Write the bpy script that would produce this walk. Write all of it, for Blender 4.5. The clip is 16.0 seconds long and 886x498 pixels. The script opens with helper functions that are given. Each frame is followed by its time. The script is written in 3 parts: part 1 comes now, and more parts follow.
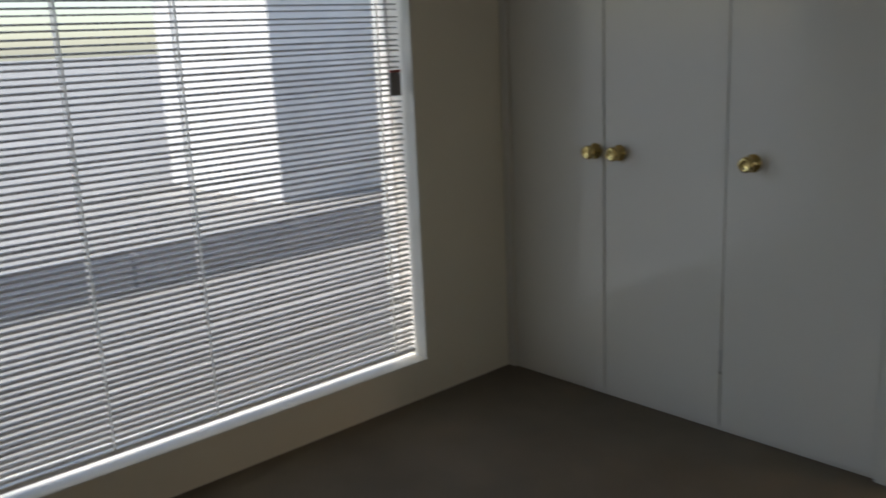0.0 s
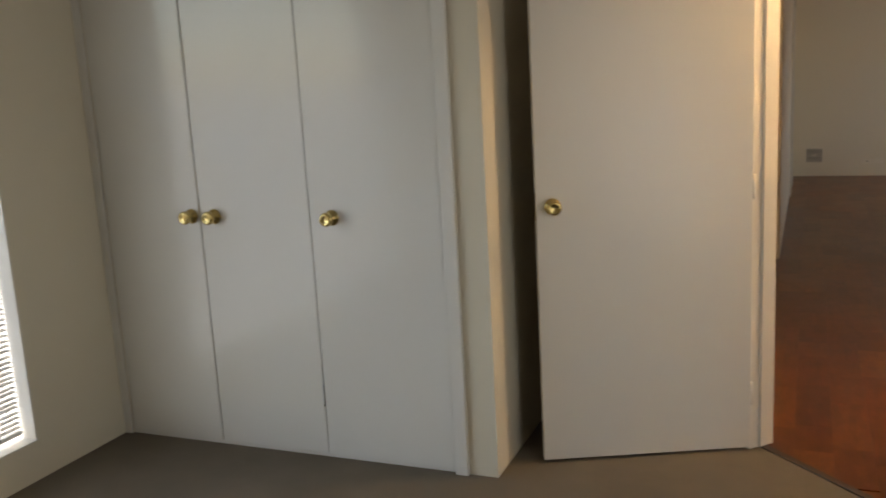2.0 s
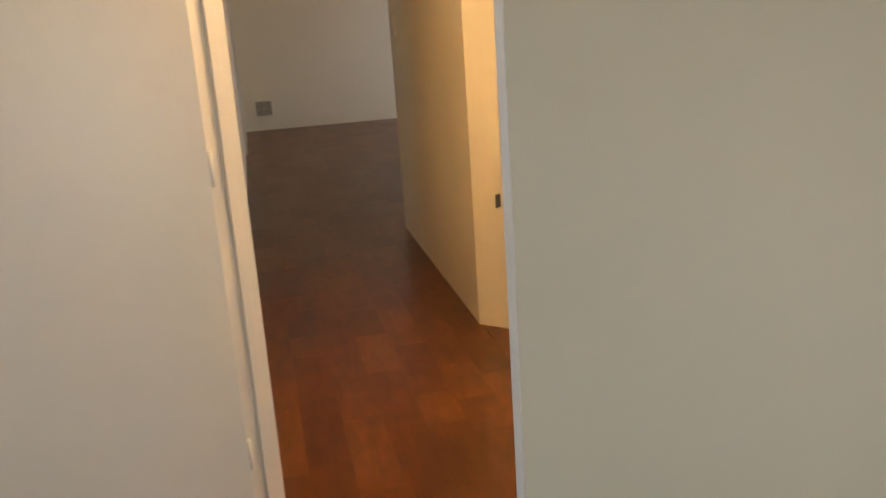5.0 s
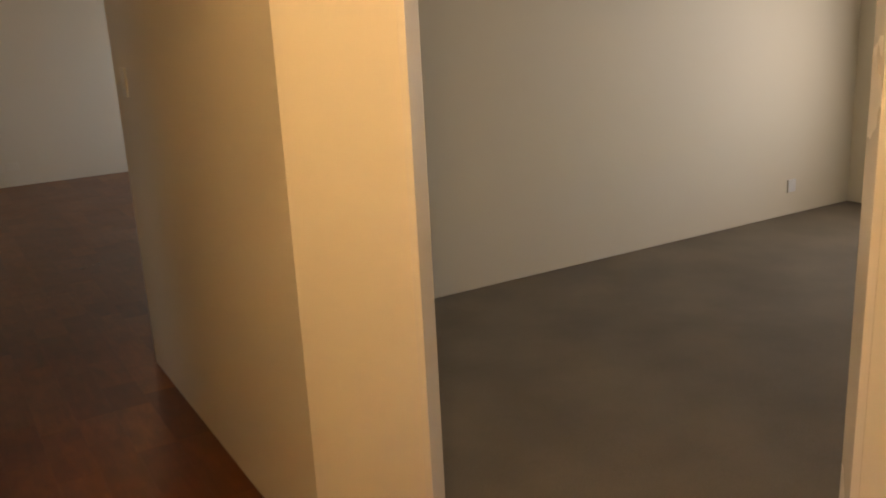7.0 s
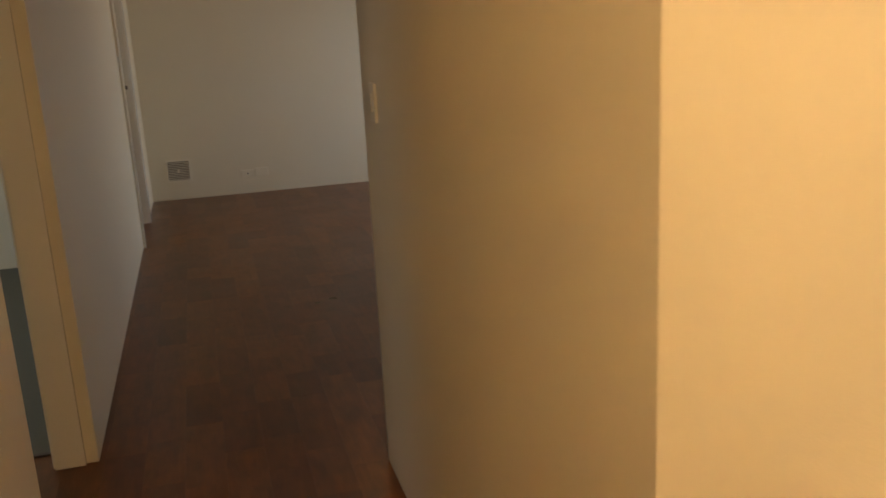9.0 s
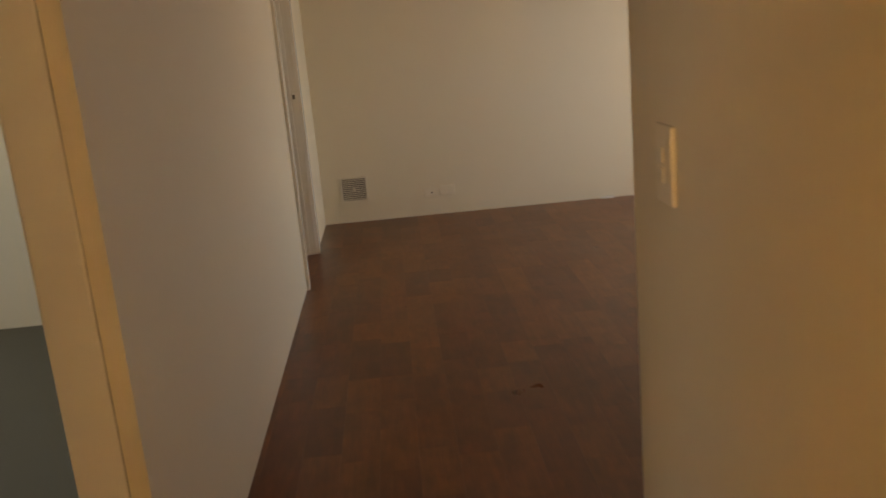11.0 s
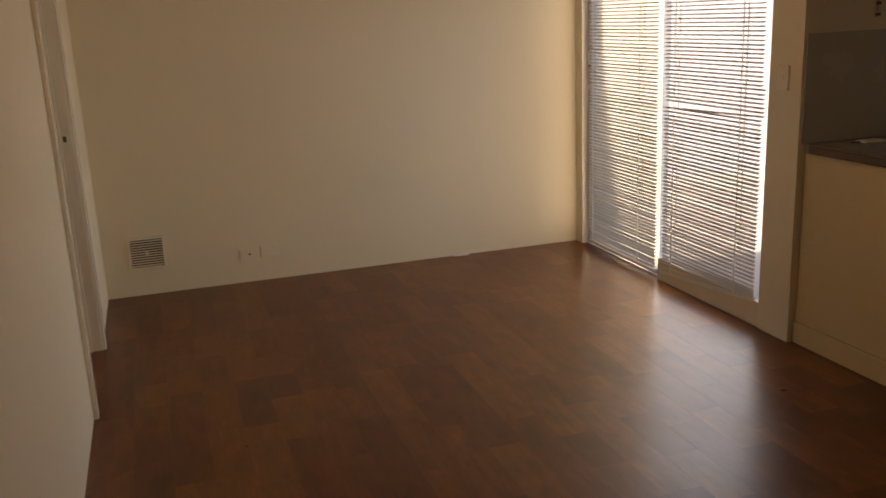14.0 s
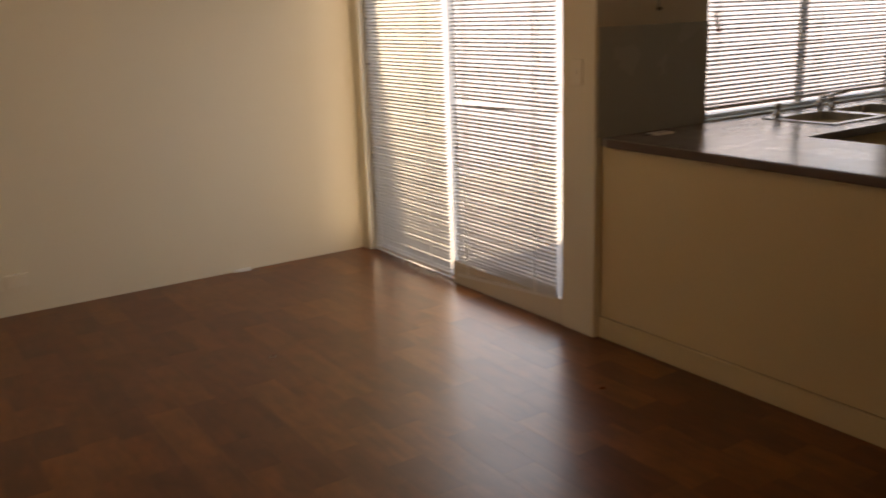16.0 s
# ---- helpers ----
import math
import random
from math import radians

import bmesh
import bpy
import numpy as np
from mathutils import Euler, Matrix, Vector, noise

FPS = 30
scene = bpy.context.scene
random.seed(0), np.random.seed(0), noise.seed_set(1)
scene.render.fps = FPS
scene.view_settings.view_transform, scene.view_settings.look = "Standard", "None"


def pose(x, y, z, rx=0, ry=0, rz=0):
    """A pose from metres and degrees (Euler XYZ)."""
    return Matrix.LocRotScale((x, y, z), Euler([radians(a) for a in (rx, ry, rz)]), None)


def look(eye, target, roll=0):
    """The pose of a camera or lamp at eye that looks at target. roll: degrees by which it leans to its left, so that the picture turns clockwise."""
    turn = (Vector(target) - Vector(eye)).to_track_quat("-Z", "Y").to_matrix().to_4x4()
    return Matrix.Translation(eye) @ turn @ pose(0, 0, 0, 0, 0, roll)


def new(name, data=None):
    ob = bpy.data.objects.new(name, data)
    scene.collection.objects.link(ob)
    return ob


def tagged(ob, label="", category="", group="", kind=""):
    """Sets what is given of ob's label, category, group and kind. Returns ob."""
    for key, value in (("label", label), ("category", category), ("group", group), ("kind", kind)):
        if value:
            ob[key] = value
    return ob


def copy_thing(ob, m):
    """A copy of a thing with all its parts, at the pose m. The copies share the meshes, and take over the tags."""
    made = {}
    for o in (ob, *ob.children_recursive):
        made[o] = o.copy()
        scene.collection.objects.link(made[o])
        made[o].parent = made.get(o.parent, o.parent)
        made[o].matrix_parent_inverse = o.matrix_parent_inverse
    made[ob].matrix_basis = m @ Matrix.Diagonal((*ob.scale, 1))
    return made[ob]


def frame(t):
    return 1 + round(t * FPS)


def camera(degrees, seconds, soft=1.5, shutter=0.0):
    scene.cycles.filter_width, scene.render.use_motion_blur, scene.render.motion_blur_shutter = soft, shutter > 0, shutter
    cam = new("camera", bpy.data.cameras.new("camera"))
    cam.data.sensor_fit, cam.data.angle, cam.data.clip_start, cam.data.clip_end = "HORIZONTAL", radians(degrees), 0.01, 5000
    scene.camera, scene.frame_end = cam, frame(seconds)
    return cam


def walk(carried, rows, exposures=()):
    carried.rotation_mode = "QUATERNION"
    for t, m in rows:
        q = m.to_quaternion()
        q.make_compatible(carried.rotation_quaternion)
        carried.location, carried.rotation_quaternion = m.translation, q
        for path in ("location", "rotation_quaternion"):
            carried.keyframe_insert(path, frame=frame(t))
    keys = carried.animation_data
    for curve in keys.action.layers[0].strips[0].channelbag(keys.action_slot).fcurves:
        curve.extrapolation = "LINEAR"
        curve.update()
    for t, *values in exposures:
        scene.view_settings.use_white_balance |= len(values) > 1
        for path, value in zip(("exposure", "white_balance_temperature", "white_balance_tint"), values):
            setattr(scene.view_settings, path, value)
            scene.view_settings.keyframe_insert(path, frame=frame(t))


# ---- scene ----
cam = camera(52.8, 16.0, soft=1.7, shutter=0.4)
PATH = [
    (0, (-0.007, -6.850, 1.437), (-1.452, -5.547, 0.976), -2.59),
    (0.5, (-0.029, -7.096, 1.370), (-1.171, -5.514, 0.931), -0.49),
    (1, (0.036, -7.077, 1.472), (-0.928, -5.383, 1.024), -1.07),
    (1.5, (0.114, -7.096, 1.476), (-0.757, -5.338, 1.088), -1.70),
    (2, (0.193, -7.067, 1.492), (-0.562, -5.254, 1.113), -3.17),
    (2.5, (0.228, -7.062, 1.502), (-0.362, -5.193, 1.103), -3.74),
    (3, (0.266, -6.976, 1.486), (-0.144, -5.067, 1.051), -4.20),
    (3.5, (0.247, -6.859, 1.477), (0.051, -4.927, 0.996), -4.24),
    (4, (0.160, -6.640, 1.487), (0.200, -4.708, 0.967), -3.70),
    (4.5, (0.121, -6.335, 1.446), (0.348, -4.420, 0.914), -3.60),
    (5, (0.129, -5.911, 1.411), (0.506, -4.023, 0.869), -3.85),
    (5.2, (0.119, -5.711, 1.397), (0.561, -3.835, 0.864), -4.08),
    (7.3, (0.321, -4.130, 1.515), (1.330, -2.483, 0.997), -2.21),
    (7.5, (0.378, -4.021, 1.491), (1.399, -2.376, 0.989), -1.87),
    (8, (0.434, -3.791, 1.503), (1.362, -2.086, 1.020), -1.47),
    (8.2, (0.486, -3.625, 1.484), (1.302, -1.864, 1.002), -2.09),
    (8.5, (0.465, -3.485, 1.523), (1.121, -1.663, 1.025), -2.71),
    (8.7, (0.460, -3.397, 1.534), (1.043, -1.551, 1.032), -2.82),
    (9, (0.496, -3.188, 1.509), (0.986, -1.317, 1.000), -2.95),
    (9.5, (0.583, -2.825, 1.492), (0.973, -0.939, 0.951), -3.36),
    (9.7, (0.619, -2.729, 1.494), (0.974, -0.837, 0.951), -3.39),
    (11.8, (0.579, -1.242, 1.495), (0.583, 0.703, 1.029), -5.74),
    (12, (0.550, -1.132, 1.503), (0.597, 0.813, 1.040), -5.76),
    (12.5, (0.555, -0.850, 1.465), (0.697, 1.095, 1.022), -5.24),
    (13, (0.536, -0.690, 1.459), (0.810, 1.240, 1.011), -4.53),
    (13.5, (0.495, -0.563, 1.526), (0.925, 1.330, 1.045), -3.15),
    (14, (0.382, -0.404, 1.577), (0.965, 1.440, 1.070), -2.52),
    (14.5, (0.329, -0.303, 1.539), (1.007, 1.511, 1.041), -1.70),
    (15, (0.323, -0.219, 1.505), (1.061, 1.573, 1.013), -1.61),
    (15.5, (0.355, -0.155, 1.519), (1.154, 1.604, 1.003), -2.27),
    (16, (0.343, -0.018, 1.529), (1.412, 1.591, 1.010), -2.06),
]
EXPOSURES = [(0, 1.1, 6350, 11), (0.5, 1.35, 6400, 11), (1.0, 1.65, 6650, 12), (1.5, 2.05, 6850, 12), (2.5, 2.4, 6950, 14), (3.5, 2.45, 7050, 14), (5.2, 2.65, 7050, 15), (7.3, 2.15, 7000, 15),
             (8.5, 2.1, 7000, 13), (9.0, 2.35, 7150, 12), (9.7, 2.75, 7350, 10), (11.8, 2.6, 8900, 19), (13.5, 2.4, 9000, 20), (16, 2.42, 8800, 19)]
walk(cam, [(t, look(eye, target, roll)) for t, eye, target, roll in PATH], EXPOSURES)

# ---- light ----
WX, WY = -2.625, -4.113          # bedroom window wall, wardrobe front
W, END = 0.999, -0.371           # hall's east wall, and where it stops
FAR, XS = 5.128, 3.122           # living room's end wall and its glazed wall
PIL, KX, KW = 2.905, 3.150, 2.908
S = math.sqrt(0.5)
SUN_FROM = Vector((-0.12, -0.75, 1.10)).normalized()
world = bpy.data.worlds.new("sky")
scene.world = world
world.use_nodes = True
sky = world.node_tree.nodes.new("ShaderNodeTexSky")
sky.sky_type, sky.sun_disc = "NISHITA", False
sky.sun_elevation = math.asin(SUN_FROM.z)
sky.sun_rotation = math.atan2(SUN_FROM.x, SUN_FROM.y)
world.node_tree.links.new(sky.outputs[0], world.node_tree.nodes["Background"].inputs["Color"])
world.node_tree.nodes["Background"].inputs["Strength"].default_value = 0.11
sun = new("sun", bpy.data.lights.new("sun", "SUN"))
sun.data.energy, sun.data.angle, sun.data.color = 2.2, radians(2), (1.0, 0.93, 0.84)
sun.matrix_world = look(SUN_FROM * 30, (0, 0, 0))


def lamp_light(name, x, y, z, watts, colour, size):
    """A bulb hung under the ceiling."""
    ob = new(name, bpy.data.lights.new(name, "POINT"))
    ob.data.energy, ob.data.color, ob.data.shadow_soft_size = watts, colour, size
    ob.location = (x, y, z)
    return ob


def window_light(name, centre, facing, width, height, watts, colour=(0.86, 0.93, 1.0)):
    """Daylight standing in an opening."""
    ob = new(name, bpy.data.lights.new(name, "AREA"))
    ob.data.shape, ob.data.size, ob.data.size_y = "RECTANGLE", width, height
    ob.data.energy, ob.data.color = watts, colour
    ob.matrix_world = look(centre, Vector(centre) + Vector(facing))
    return ob


lamp_light("hall_bulb", 0.62, -3.52, 2.22, 8.0, (1.0, 0.67, 0.345), 0.07)
# warm fill added to the living room, which shows no lit bulb
lamp_light("living_warm_fill", 1.7, 2.6, 2.24, 0.9, (1.0, 0.50, 0.15), 0.07)
window_light("bedroom_daylight", (WX - 0.036, -5.85, 0.84), (1, 0, 0), 2.46, 1.32, 0.7)
# added fill at an unseen side window, brightens the open door
window_light("bedroom_side_fill", (1.22, -5.6, 1.0), (-1, 0, -0.05), 1.0, 0.95, 1.75, (0.97, 0.97, 1.0))
window_light("slider_daylight", (XS - 0.002, 4.54, 1.07), (-1, 0, 0), 0.90, 2.0, 0.4, (1.0, 0.78, 0.52))
window_light("slider_daylight", (XS - 0.002, 3.60, 0.74), (-1, 0, 0), 0.90, 1.30, 1.75, (0.66, 0.80, 1.0))
window_light("slider_gap_daylight", (XS - 0.003, 4.95, 1.07), (-1, 0.4, 0), 0.06, 2.0, 0.27, (1.0, 0.90, 0.76))
window_light("slider_gap_daylight", (XS - 0.003, 4.06, 1.07), (-1, 0, 0), 0.04, 2.0, 0.14, (0.90, 0.94, 1.0))
# added fill behind the far doorway, lifts its jamb; no source is seen
window_light("store_fill", (-1.17, 4.2, 1.5), (1, 0, -0.1), 0.9, 1.0, 0.35, (1.0, 0.86, 0.66))
window_light("kitchen_daylight", (4.73, KW - 0.002, 1.53), (0, -1, 0), 1.7, 1.06, 0.2, (0.95, 0.97, 1.0))
# added fill that brightens the side room from an unseen opening
window_light("side_room_fill", (-3.17, 1.1, 1.5), (1, 0, -0.1), 1.0, 1.1, 2.6)
window_light("second_bedroom_daylight", (5.83, -1.60, 1.3), (-1, 0, -0.1), 0.80, 1.5, 4.8, (1.0, 0.93, 0.91))


# ---- materials ----
def mat(name, build):
    m = bpy.data.materials.new(name)
    m.use_nodes = True
    nt = m.node_tree
    bsdf = nt.nodes["Principled BSDF"]

    def node(kind, **values):
        n = nt.nodes.new(kind)
        for key, value in values.items():
            if key in n.inputs:
                n.inputs[key].default_value = value
        return n

    def link(a, b):
        nt.links.new(a, b)

    build(bsdf, node, link, nt)
    return m


def two_scale(bsdf, node, link, colour, coarse, fine, spread, bump, rough, rough_spread=0.08, stretch=(1, 1, 1), distance=0.002, metal=0.0, flecks=0.5):
    """Paint, cloth or stone: a base colour varied at two scales, with fine relief."""
    co = node("ShaderNodeTexCoord")
    mp = node("ShaderNodeMapping", Scale=stretch)
    link(co.outputs["Object"], mp.inputs["Vector"])
    a, b = node("ShaderNodeTexNoise", Scale=coarse, Detail=4.0), node("ShaderNodeTexNoise", Scale=fine, Detail=3.0)
    link(mp.outputs[0], a.inputs["Vector"]), link(mp.outputs[0], b.inputs["Vector"])
    add = node("ShaderNodeMath")
    add.operation = "MULTIPLY_ADD"
    add.inputs[1].default_value = flecks
    link(b.outputs["Fac"], add.inputs[0]), link(a.outputs["Fac"], add.inputs[2])
    ramp = node("ShaderNodeMapRange")
    ramp.inputs["From Min"].default_value, ramp.inputs["From Max"].default_value = 0.35 + 0.5 * flecks - 0.1, 0.65 + 0.5 * flecks + 0.1
    ramp.inputs["To Min"].default_value, ramp.inputs["To Max"].default_value = 1 - spread, 1 + spread
    link(add.outputs[0], ramp.inputs["Value"])
    hue = node("ShaderNodeHueSaturation", Color=(*colour, 1))
    link(ramp.outputs[0], hue.inputs["Value"])
    link(hue.outputs[0], bsdf.inputs["Base Color"])
    rr = node("ShaderNodeMapRange")
    rr.inputs["To Min"].default_value, rr.inputs["To Max"].default_value = rough - rough_spread, rough + rough_spread
    link(a.outputs["Fac"], rr.inputs["Value"]), link(rr.outputs[0], bsdf.inputs["Roughness"])
    bsdf.inputs["Metallic"].default_value = metal
    if bump:
        bp = node("ShaderNodeBump", Strength=bump, Distance=distance)
        link(b.outputs["Fac"], bp.inputs["Height"]), link(bp.outputs[0], bsdf.inputs["Normal"])


def simple(name, colour, coarse, fine, spread, bump, rough, **more):
    return mat(name, lambda bsdf, node, link, nt: two_scale(bsdf, node, link, colour, coarse, fine, spread, bump, rough, **more))


WALL = simple("cream wall paint", (0.74, 0.675, 0.53), 0.8, 260, 0.02, 0.25, 0.62, flecks=0.3, rough_spread=0.04)
WHITE = simple("white gloss paint", (0.79, 0.765, 0.70), 0.7, 90, 0.012, 0.05, 0.22, flecks=0.3, rough_spread=0.03)
FRAME_WHITE = simple("white enamel trim paint", (0.79, 0.765, 0.70), 1.5, 60, 0.02, 0.04, 0.13, flecks=0.3, rough_spread=0.03)
CREAM_GLOSS = simple("cream gloss paint", (0.76, 0.70, 0.58), 2.0, 90, 0.03, 0.08, 0.25, flecks=0.3)
CEILING = simple("ceiling paint", (0.78, 0.76, 0.72), 1.0, 150, 0.03, 0.2, 0.85)
CARPET = simple("taupe loop carpet", (0.195, 0.164, 0.118), 2.2, 330, 0.20, 1.0, 0.95, distance=0.006, flecks=1.0)
BRASS = simple("polished brass", (0.64, 0.49, 0.20), 8, 60, 0.08, 0.03, 0.10, metal=1.0)
STEEL = simple("brushed steel", (0.55, 0.55, 0.55), 6, 200, 0.08, 0.05, 0.28, metal=1.0)
ALU = simple("white aluminium", (0.78, 0.77, 0.74), 5, 80, 0.03, 0.03, 0.35)
IVORY = simple("ivory plastic", (0.76, 0.70, 0.57), 5, 80, 0.03, 0.03, 0.4)
WARDROBE = simple("white enamel door paint", (0.79, 0.765, 0.70), 0.7, 40, 0.012, 0.02, 0.11, flecks=0.3, rough_spread=0.02)
SATIN = simple("white satin door paint", (0.79, 0.765, 0.70), 0.7, 90, 0.015, 0.06, 0.34, flecks=0.3, rough_spread=0.04)
EDGING = simple("blue-grey stained timber", (0.36, 0.36, 0.38), 3, 60, 0.15, 0.3, 0.7, stretch=(1, 0.1, 1))
SHED = simple("pale cement sheet", (0.72, 0.70, 0.66), 2, 80, 0.1, 0.2, 0.8)
PLASTIC = simple("white plastic", (0.78, 0.77, 0.73), 5, 80, 0.03, 0.03, 0.4)
# near-black: painted shade behind wardrobe doors and vent louvres, also slab and port
DARK = simple("dark shade and slab", (0.03, 0.027, 0.024), 10, 80, 0.1, 0.0, 0.8)
STONE_TOP = simple("grey laminate worktop", (0.26, 0.235, 0.225), 9, 420, 0.16, 0.05, 0.22, flecks=1.0)
TOP_EDGE = simple("brown worktop edge", (0.10, 0.062, 0.045), 9, 200, 0.15, 0.05, 0.35)
CAB = simple("cream laminate panel", (0.63, 0.50, 0.29), 1.5, 120, 0.03, 0.05, 0.42)
SPLASH = simple("pale grey splashback", (0.44, 0.44, 0.40), 2, 60, 0.04, 0.02, 0.25)
TILE = simple("grey vinyl floor", (0.10, 0.102, 0.085), 3, 150, 0.12, 0.2, 0.5)
METAL_FENCE = simple("pale grey metal fence", (0.42, 0.40, 0.43), 3, 60, 0.1, 0.1, 0.6)
BRICK = simple("tan brick", (0.34, 0.25, 0.17), 4, 80, 0.2, 0.4, 0.85)
RENDER = simple("cream cement render", (0.58, 0.55, 0.50), 2, 120, 0.06, 0.4, 0.85)
PAVING = simple("pale concrete paving", (0.36, 0.34, 0.31), 1.2, 60, 0.15, 0.4, 0.85)
RED = simple("faded red plastic", (0.35, 0.09, 0.06), 8, 60, 0.1, 0.0, 0.5)
TAG = simple("grey tag", (0.22, 0.20, 0.19), 8, 60, 0.1, 0.0, 0.6)
TRIM = simple("dark metal threshold", (0.07, 0.055, 0.045), 8, 90, 0.1, 0.05, 0.4)


def slat_build(bsdf, node, link, nt):
    two_scale(bsdf, node, link, (0.54, 0.53, 0.52), 5, 80, 0.03, 0.0, 0.42)
    out = nt.nodes["Material Output"]
    tr = node("ShaderNodeBsdfTranslucent", Color=(0.70, 0.66, 0.60, 1))
    mix = node("ShaderNodeMixShader", Fac=0.10)
    link(bsdf.outputs[0], mix.inputs[1]), link(tr.outputs[0], mix.inputs[2]), link(mix.outputs[0], out.inputs["Surface"])


SLAT = mat("white blind slat", slat_build)


def cord_build(bsdf, node, link, nt):
    two_scale(bsdf, node, link, (0.82, 0.80, 0.77), 20, 300, 0.05, 0.1, 0.8)
    out = nt.nodes["Material Output"]
    tr = node("ShaderNodeBsdfTranslucent", Color=(0.92, 0.90, 0.86, 1))
    mix = node("ShaderNodeMixShader", Fac=0.9)
    link(bsdf.outputs[0], mix.inputs[1]), link(tr.outputs[0], mix.inputs[2]), link(mix.outputs[0], out.inputs["Surface"])


CORD = mat("white ladder cord", cord_build)


def glass_build(bsdf, node, link, nt):
    bsdf.inputs["Transmission Weight"].default_value = 1.0
    bsdf.inputs["Roughness"].default_value = 0.0
    bsdf.inputs["IOR"].default_value = 1.02
    bsdf.inputs["Base Color"].default_value = (0.93, 0.95, 0.94, 1)


GLASS = mat("window glass", glass_build)


def globe_build(bsdf, node, link, nt):
    bsdf.inputs["Base Color"].default_value = (0.9, 0.85, 0.75, 1)
    bsdf.inputs["Emission Color"].default_value = (1.0, 0.66, 0.33, 1)
    bsdf.inputs["Emission Strength"].default_value = 6.0


GLOBE = mat("lit opal glass", globe_build)


def plank_build(bsdf, node, link, nt):
    """Printed timber planks: tone from plank to plank, grain along the plank, a worn sheen."""
    geo, info, co = node("ShaderNodeNewGeometry"), node("ShaderNodeObjectInfo"), node("ShaderNodeTexCoord")
    rnd = node("ShaderNodeMath")
    rnd.operation = "ADD"
    link(geo.outputs["Random Per Island"], rnd.inputs[0]), link(info.outputs["Random"], rnd.inputs[1])
    frac = node("ShaderNodeMath")
    frac.operation = "FRACT"
    link(rnd.outputs[0], frac.inputs[0])
    shift = node("ShaderNodeVectorMath")
    shift.operation = "MULTIPLY_ADD"
    shift.inputs[1].default_value = (7.0, 13.0, 5.0)
    link(frac.outputs[0], shift.inputs[0]), link(geo.outputs["Position"], shift.inputs[2])
    mp = node("ShaderNodeMapping", Scale=(26.0, 2.2, 1.0))
    link(shift.outputs[0], mp.inputs["Vector"])
    grain = node("ShaderNodeTexNoise", Scale=1.0, Detail=7.0, Roughness=0.62, Distortion=1.1)
    link(mp.outputs[0], grain.inputs["Vector"])
    fine = node("ShaderNodeMapping", Scale=(190.0, 9.0, 1.0))
    link(shift.outputs[0], fine.inputs["Vector"])
    pores = node("ShaderNodeTexNoise", Scale=1.0, Detail=3.0)
    link(fine.outputs[0], pores.inputs["Vector"])
    tone = node("ShaderNodeValToRGB")
    e = tone.color_ramp.elements
    e[0].position, e[0].color = 0.0, (0.098, 0.0265, 0.0062, 1)
    e[1].position, e[1].color = 1.0, (0.168, 0.0560, 0.0132, 1)
    mid = e.new(0.5)
    mid.color = (0.126, 0.0362, 0.0086, 1)
    link(frac.outputs[0], tone.inputs[0])
    g = node("ShaderNodeMapRange")
    g.inputs["From Min"].default_value, g.inputs["From Max"].default_value = 0.3, 0.7
    g.inputs["To Min"].default_value, g.inputs["To Max"].default_value = 0.85, 1.15
    link(grain.outputs["Fac"], g.inputs["Value"])
    p = node("ShaderNodeMapRange")
    p.inputs["From Min"].default_value, p.inputs["From Max"].default_value = 0.35, 0.65
    p.inputs["To Min"].default_value, p.inputs["To Max"].default_value = 0.93, 1.05
    link(pores.outputs["Fac"], p.inputs["Value"])
    both = node("ShaderNodeMath")
    both.operation = "MULTIPLY"
    link(g.outputs[0], both.inputs[0]), link(p.outputs[0], both.inputs[1])
    patch = node("ShaderNodeMapping", Scale=(13.0, 6.0, 1.0))
    link(shift.outputs[0], patch.inputs["Vector"])
    mottle = node("ShaderNodeTexNoise", Scale=1.0, Detail=4.0, Roughness=0.6)
    link(patch.outputs[0], mottle.inputs["Vector"])
    q = node("ShaderNodeMapRange")
    q.inputs["From Min"].default_value, q.inputs["From Max"].default_value = 0.32, 0.68
    q.inputs["To Min"].default_value, q.inputs["To Max"].default_value = 0.76, 1.26
    link(mottle.outputs["Fac"], q.inputs["Value"])
    all3 = node("ShaderNodeMath")
    all3.operation = "MULTIPLY"
    link(both.outputs[0], all3.inputs[0]), link(q.outputs[0], all3.inputs[1])
    hue = node("ShaderNodeHueSaturation")
    link(tone.outputs[0], hue.inputs["Color"]), link(all3.outputs[0], hue.inputs["Value"])
    link(hue.outputs[0], bsdf.inputs["Base Color"])
    wear = node("ShaderNodeTexNoise", Scale=2.3, Detail=5.0)
    link(geo.outputs["Position"], wear.inputs["Vector"])
    w = node("ShaderNodeMapRange")
    w.inputs["To Min"].default_value, w.inputs["To Max"].default_value = 0.24, 0.36
    link(wear.outputs["Fac"], w.inputs["Value"]), link(w.outputs[0], bsdf.inputs["Roughness"])
    bsdf.inputs["Specular IOR Level"].default_value = 0.48
    bp = node("ShaderNodeBump", Strength=0.05, Distance=0.001)
    link(grain.outputs["Fac"], bp.inputs["Height"]), link(bp.outputs[0], bsdf.inputs["Normal"])


PLANK = mat("red-brown timber plank", plank_build)


# ---- mesh helpers ----
def add_box(bm, x0, x1, y0, y1, z0, z1, m=None):
    r = bmesh.ops.create_cube(bm, size=1.0)
    s = Matrix.Translation(((x0 + x1) / 2, (y0 + y1) / 2, (z0 + z1) / 2)) @ Matrix.Diagonal((x1 - x0, y1 - y0, z1 - z0, 1))
    bmesh.ops.transform(bm, matrix=(m @ s) if m else s, verts=r["verts"])
    return r["verts"]


